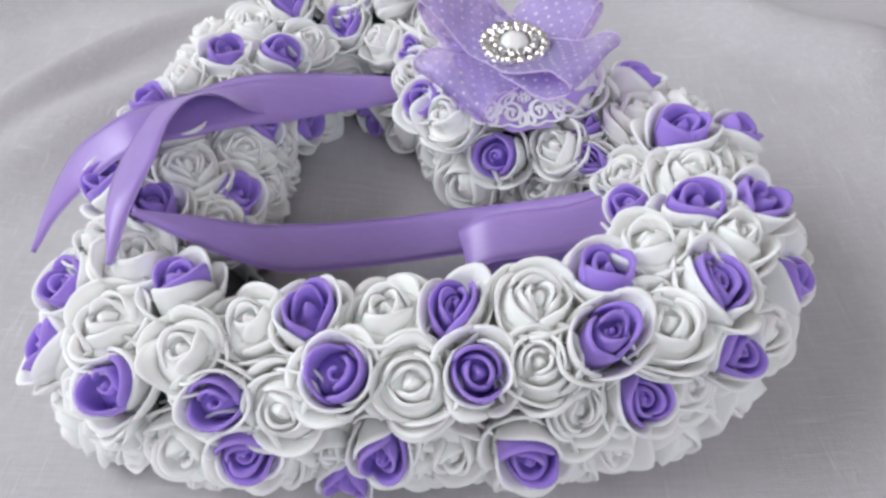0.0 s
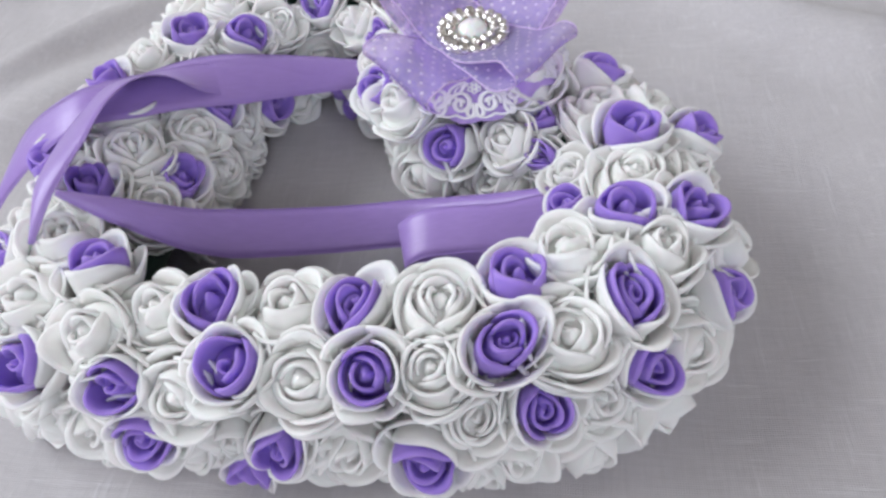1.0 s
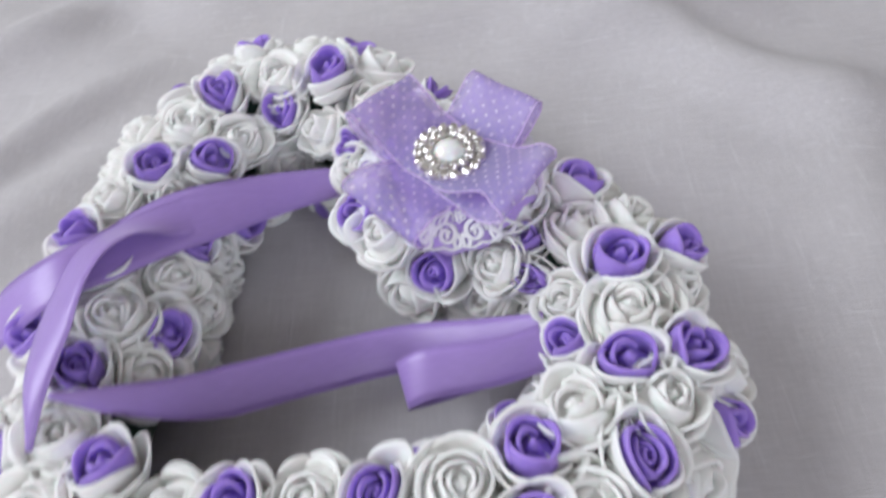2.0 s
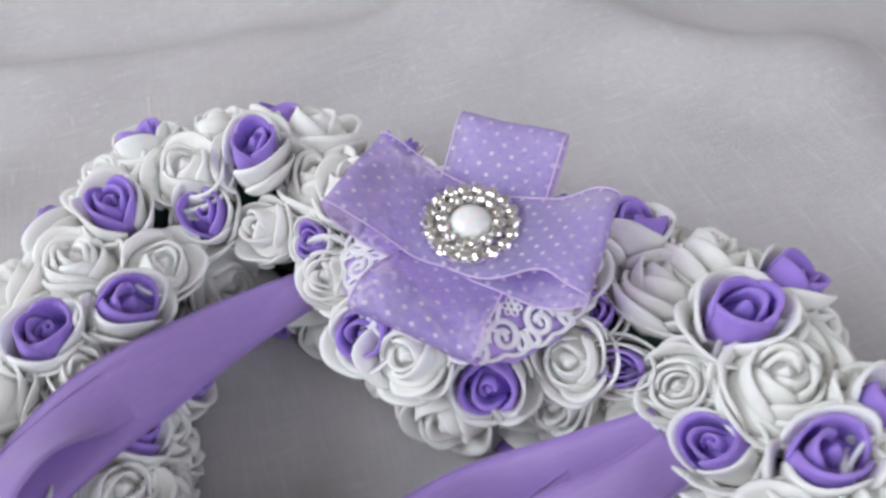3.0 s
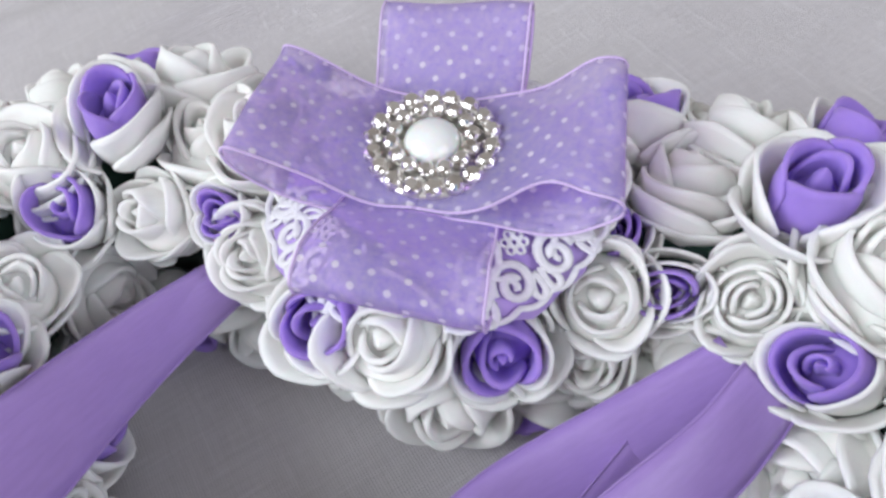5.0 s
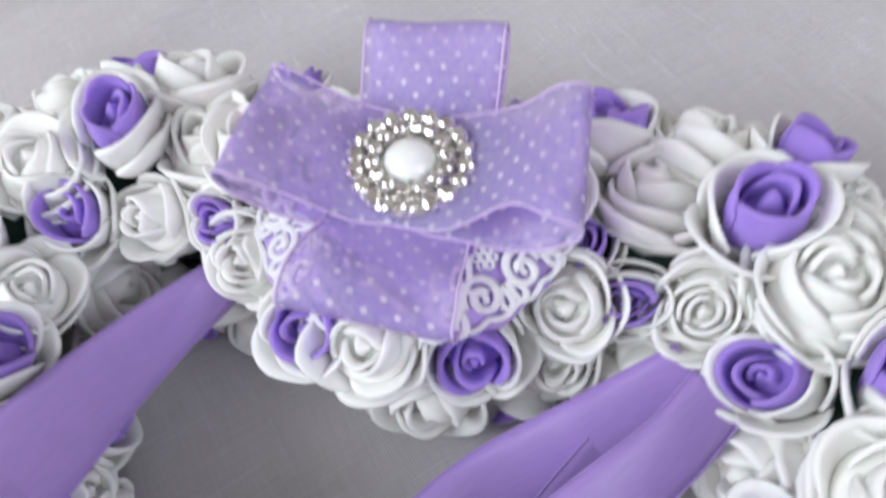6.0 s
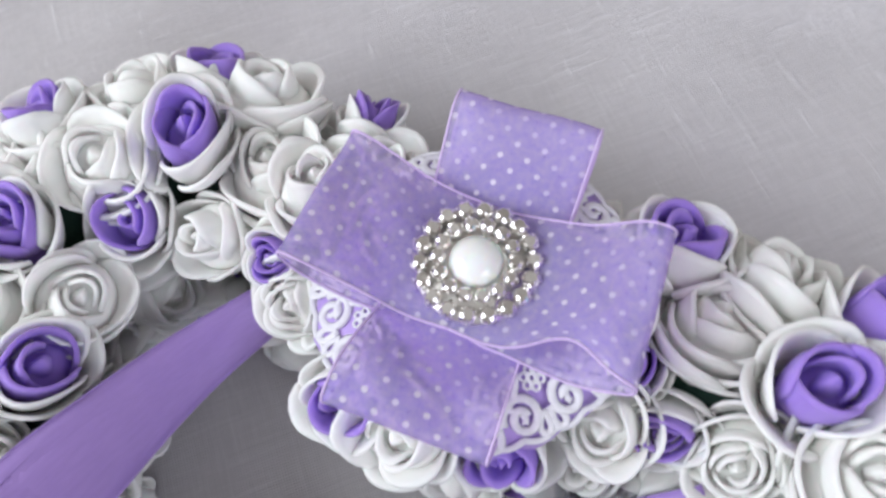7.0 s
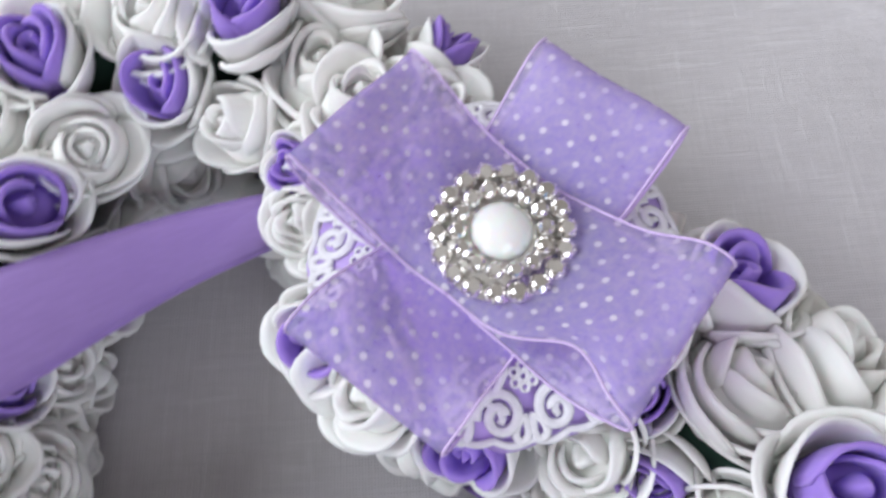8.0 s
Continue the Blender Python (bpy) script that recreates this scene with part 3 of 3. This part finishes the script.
FRONT = (0.05, -0.55, 0.83)
OVER = (-0.25, -0.25, 0.93)
satin_ribbon("lilac satin ribbon with its tail hanging over white roses",
             [(-18, 331, 36), (-42, 319, 43), (-63, 304, 52), (-83, 287, 61), (-101, 267, 70), (-118, 254, 73), (-139, 248, 61), (-154, 241, 46), (-163, 229, 33)],
             [FRONT, FRONT, FRONT, (0, -0.5, 0.85), (-0.1, -0.45, 0.88), OVER, (-0.5, -0.4, 0.75), (-0.6, -0.5, 0.6), (-0.6, -0.6, 0.5)],
             0.0215, (0.50, 0.08), 0.0, taper=0.26)
satin_ribbon("lilac satin ribbon turned down across the roses, pointed end",
             [(-18, 334, 36), (-43, 321, 45), (-66, 306, 54), (-87, 288, 65), (-99, 266, 79), (-104, 246, 81), (-105, 223, 80), (-105, 203, 78), (-106, 187, 69)],
             [FRONT, FRONT, FRONT, (-0.2, -0.4, 0.88), (-0.4, -0.25, 0.88), (-0.5, 0, 0.86), (-0.45, -0.05, 0.89), (-0.35, -0.1, 0.9), (-0.35, -0.3, 0.85)],
             0.0205, (0.5, 0.08), 0.0, taper=0.26)
satin_ribbon("lilac satin ribbon across the heart opening, pointed end",
             [(67, 239, 40), (42, 243, 31), (8, 247, 22), (-24, 238, 26), (-60, 219, 43), (-82, 206, 66), (-99, 201, 80)],
             [(0.0, -0.6, 0.8), FRONT, FRONT, FRONT, (0.3, -0.5, 0.8), (0.55, -0.45, 0.7), (0.55, -0.45, 0.7)],
             0.019, (0.9, 0.08), 0.0, taper=0.36)
satin_ribbon("short lilac satin ribbon looped back on itself",
             [(66, 231, 45), (50, 227, 43), (31, 225, 42), (19, 224, 40), (11, 224, 33), (17, 228, 27), (37, 234, 26), (61, 240, 28)],
             [(0, -0.6, 0.8), (0, -0.6, 0.8), (-0.1, -0.55, 0.83), (-0.5, -0.5, 0.7), (-0.95, -0.3, 0.1), (-0.4, 0.5, -0.75), (0, 0.6, -0.8), (0, 0.6, -0.8)],
             0.018, (0.9, 1.0), 0.0, curl=0.02)


# ---- the bow on the notch of the heart ----
BOW = Vector((0.033, 0.306, 0.0))
E1 = Vector((0.665, 0.747, 0.0))    # towards the rim of the notch
E2 = Vector((0.747, -0.665, 0.0))   # along the arms of the ring
bow = new("ribbon_bow", None)
bow.location = BOW
tagged(bow, "crossed bow of dotted lilac organza ribbon over white lace", "bow")


def organza_loop(profile, axis, side, width, up, down, wave=0.0, samples=110, across=15):
    """A flat loop of ribbon: profile (run along axis, height) in millimetres, closed through its middle."""
    p = spline(np.array(profile, float), samples, True)
    run = np.concatenate([[0], np.cumsum(np.linalg.norm(np.diff(p, axis=0), axis=1))])
    rows, uv = [], []
    for i in range(samples):
        s, z = p[i]
        row = []
        for j in range(across):
            w = 2 * j / (across - 1) - 1
            out = min(1.0, abs(s) / 34)
            wide = width * (0.93 + 0.09 * out)
            dz = out ** 2 * math.sin(1.5 * w) * (up if s > 0 else down) - 1.2 * (1 - out) * w * w + 0.35 * math.sin(s * 0.3 + 4 * w)
            pt = axis * (s + 1.5 * w * math.sin(s * 0.09)) + side * (wide * 0.5 * w)
            if i < 0.3 * samples:
                pt = pt + side * (wave * max(0.0, -w) ** 2 * math.exp(-((s - 27) / 8) ** 2))
            row.append((pt.x / 1000, pt.y / 1000, (z + dz) / 1000))
            uv.append((run[i], w * width * 0.5))
        rows.append(row)
    rows.append(rows[0])
    uv += [(run[-1] + 0.5, uv[j][1]) for j in range(across)]
    v, f = shell(rows, 0.00016)
    return v, f, uv + uv, np.array(rows)


def add_loop(profile, axis, side, width, up, down, wave=0.0):
    v, f, uv, rows = organza_loop(profile, axis, side, width, up, down, wave)
    ob = part("ribbon_loop", mesh_of("ribbon_loop", v, f, ORGANZA, True, uv), bow, label="sheer lilac organza with white dots")
    for col in (0, -1):
        v, f = tube(rows[:, col], 0.00034, 6)
        part("selvage", mesh_of("selvage", v, f, SELVAGE), ob, label="shiny pink-lilac woven edge")


add_loop([(0, 74.4), (11, 74.8), (21, 77.2), (32, 82.5), (40, 83.5), (40, 78.5), (28, 71.5), (11, 72.4), (0, 73.0),
          (-10, 72.6), (-23, 72.0), (-33, 78.0), (-37.5, 84.5), (-35.5, 88.5), (-24, 82.5), (-11, 75.4)], E2, E1, 35, 2.2, -2.0, 6.5)
add_loop([(0, 71.0), (11, 71.2), (19, 72.6), (28, 79.5), (35, 84.0), (39.5, 82.5), (38, 77.0), (27, 70.5), (11, 69.0), (0, 69.4),
          (-11, 68.6), (-22, 66.5), (-32, 66.5), (-40, 70.5), (-40.5, 76.5), (-31, 77.5), (-20, 73.0), (-11, 71.2)], E1, E2, 35, 0.8, -4.6)


def lace_height(r):
    return 0.0700 - 0.010 * (r / 0.042) ** 3


def lace():
    """A lilac backing under open white scrollwork that shows between the arms of the bow."""
    rings, sides = 9, 64
    rows = []
    for j in range(rings):
        row = []
        for k in range(sides + 1):
            a = 2 * math.pi * k / sides
            lobe = 0.0365 + 0.0040 * abs(math.sin(2 * a)) ** 1.5 + 0.0007 * math.sin(16 * a)
            r = 0.004 + (lobe - 0.004) * j / (rings - 1)
            d = E1 * math.cos(a) + E2 * math.sin(a)
            row.append((d.x * r, d.y * r, lace_height(r) - 0.0006 + 0.001 * math.sin(5 * a) * j / rings))
        rows.append(row)
    v, f = shell(rows, 0.0003)
    trim = part("lace_trim", mesh_of("lace_trim", v, f, LACE_BACK), bow, label="white scroll lace on lilac backing")

    def cord(pts, m, radius=0.0008):
        out = []
        for x, y in pts:
            d = m @ Vector((x, y, 0))
            q = E1 * d.x + E2 * d.y
            out.append((q.x / 1000, q.y / 1000, lace_height(math.hypot(d.x, d.y) / 1000) + 0.0006))
        return tube(out, radius, 6, 0.42)

    def spiral(cx, cy, r, turns, a0, way):
        return [(cx + r * (1 - 0.8 * i / 26) * math.cos(a0 + way * 2 * math.pi * turns * i / 26),
                 cy + r * (1 - 0.8 * i / 26) * math.sin(a0 + way * 2 * math.pi * turns * i / 26)) for i in range(27)]

    def drop(cx, cy, ln, wd, a):
        out = []
        for i in range(17):
            s = 2 * math.pi * i / 16
            x, y = ln * 0.5 * (1 - math.cos(s)), wd * math.sin(s) * math.sin(s / 2)
            out.append((cx + x * math.cos(a) - y * math.sin(a), cy + x * math.sin(a) + y * math.cos(a)))
        return out

    for k in range(4):
        m = Matrix.Rotation(math.pi / 4 + k * math.pi / 2 + (0.04, -0.05, 0.03, -0.02)[k], 4, "Z") @ Matrix.Scale(1.05, 4)
        pieces = []
        for side in (1, -1):
            pieces.append(cord(spiral(32.6, side * 5.4, 4.6, 1.5, math.pi * 0.5 * side, side), m, 0.0011))
            pieces.append(cord(drop(33, side * 1.0, 4.5, 1.6, side * 0.25), m, 0.0009))
            pieces.append(cord(drop(29.5, side * 8.5, 7, 2.2, side * 1.2), m, 0.0009))
            pieces.append(cord(spiral(29.0, side * 14.0, 3.9, 1.4, 0.3 * side, -side), m, 0.0011))
            pieces.append(cord(drop(24, side * 3, 8, 2.4, side * 0.9), m))
            pieces.append(cord(drop(25, side * 3, 5.5, 1.3, side * 0.9), m, 0.0006))
            pieces.append(cord(drop(31, side * 11, 5.5, 2.0, side * 0.55), m))
            pieces.append(cord(drop(32, side * 11.3, 3.8, 1.0, side * 0.55), m, 0.0006))
            pieces.append(cord([(22 + i * 0.8, side * (9 + 4 * math.sin(i * 0.35))) for i in range(16)], m))
        for c in range(7):
            a = 2 * math.pi * c / 6
            o = (0, 0) if c == 6 else (1.9 * math.cos(a), 1.9 * math.sin(a))
            ring = [(26.5 + o[0] + 0.8 * math.cos(q * 0.7), o[1] + 0.8 * math.sin(q * 0.7)) for q in range(10)]
            pieces.append(cord(ring, m, 0.0004))
        rim = []
        for i in range(60):
            a = -0.60 + 1.2 * i / 59
            r = 37.2 + 0.9 * abs(math.sin(a * 16))
            rim.append((r * math.cos(a), r * math.sin(a)))
        pieces.append(cord(rim, m, 0.0008))
        part("lace_motif", mesh_of("lace_motif", *joined(pieces), LACE), trim, label="raised white lace scrolls and petals")


lace()


# ---- brooch ----
brooch = new("brooch", None)
brooch.matrix_world = pose(0.0335, 0.3058, 0.0742, 4, 0, 20) @ Matrix.Scale(1.13, 4)
tagged(brooch, "round silver brooch of crystals around a milky pearl", "brooch")


def lathe(profile, sides, scale=1.0):
    verts, faces = [], []
    for r, z in profile:
        for k in range(sides):
            a = 2 * math.pi * k / sides
            verts.append((r * scale * math.cos(a), r * scale * math.sin(a), z * scale))
    for j in range(len(profile) - 1):
        for k in range(sides):
            a, b = j * sides + k, j * sides + (k + 1) % sides
            faces.append((a, b, b + sides, a + sides))
    faces.append(tuple(range(sides - 1, -1, -1)))
    faces.append(tuple(range((len(profile) - 1) * sides, len(profile) * sides)))
    return verts, faces


plate = mesh_of("setting", *lathe([(0.0122, -0.0008), (0.0128, 0.0), (0.0126, 0.0007), (0.0060, 0.0012)], 48), SILVER)
part("setting", plate, brooch, label="silver backplate")
pearl = mesh_of("pearl", *lathe([(0.0056 * math.cos(a * 0.157), 0.0014 + 0.0040 * math.sin(a * 0.157)) for a in range(0, 10)] + [(0.0001, 0.0054)], 32), PEARL)
part("pearl", pearl, brooch, label="domed milky white pearl")


def faceted(r):
    """A round cut stone: pavilion, girdle, kite and star facets round a flat table."""
    rings = [(0.5, -0.5, 0.0), (1.0, 0.0, 0.0), (1.0, 0.08, 0.0), (0.84, 0.40, 0.5), (0.58, 0.62, 0.0)]
    n = 8
    verts, faces = [], []
    for q, z, turn in rings:
        for k in range(n):
            a = 2 * math.pi * (k + turn) / n
            verts.append((q * r * math.cos(a), q * r * math.sin(a), z * r))
    for j in range(2):
        for k in range(n):
            a, b2, c, d = j * n + k, j * n + (k + 1) % n, (j + 1) * n + (k + 1) % n, (j + 1) * n + k
            faces.append((a, b2, c, d))
    for k in range(n):
        g0, g1 = 2 * n + k, 2 * n + (k + 1) % n
        m0, m1 = 3 * n + k, 3 * n + (k + 1) % n
        t0, t1 = 4 * n + k, 4 * n + (k + 1) % n
        faces.extend([(g0, g1, m0), (g1, t1, m0), (t1, t0, m0), (g1, m1, t1)])
    faces.append(tuple(range(4 * n, 5 * n)))
    return verts, faces


gem = mesh_of("crystal", *faceted(0.00166), CRYSTAL, False)
cup = joined([lathe([(0.9, -0.9), (1.06, -0.2), (1.08, 0.05), (0.98, 0.06)], 12, 0.00150)] + [
    tube([(0.00158 * math.cos(a), 0.00158 * math.sin(a), -0.001), (0.00162 * math.cos(a), 0.00162 * math.sin(a), 0.0002),
          (0.00128 * math.cos(a), 0.00128 * math.sin(a), 0.00055)], 0.00017, 5) for a in (0.79, 2.36, 3.93, 5.5)])
cup = mesh_of("cup", *cup, SILVER)
for count, radius, height, size, start in ((18, 0.0115, 0.0020, 1.20, 0.0), (14, 0.0078, 0.0030, 1.02, 0.1)):
    for i in range(count):
        a = start + 2 * math.pi * i / count
        m = Matrix.Rotation(a, 4, "Z") @ pose(radius, 0, height, 0, 9, 37 * i) @ Matrix.Scale(size, 4)
        stone = part("crystal", gem, brooch, m, "clear faceted crystal")
        part("cup", cup, stone, None, "silver claw cup")
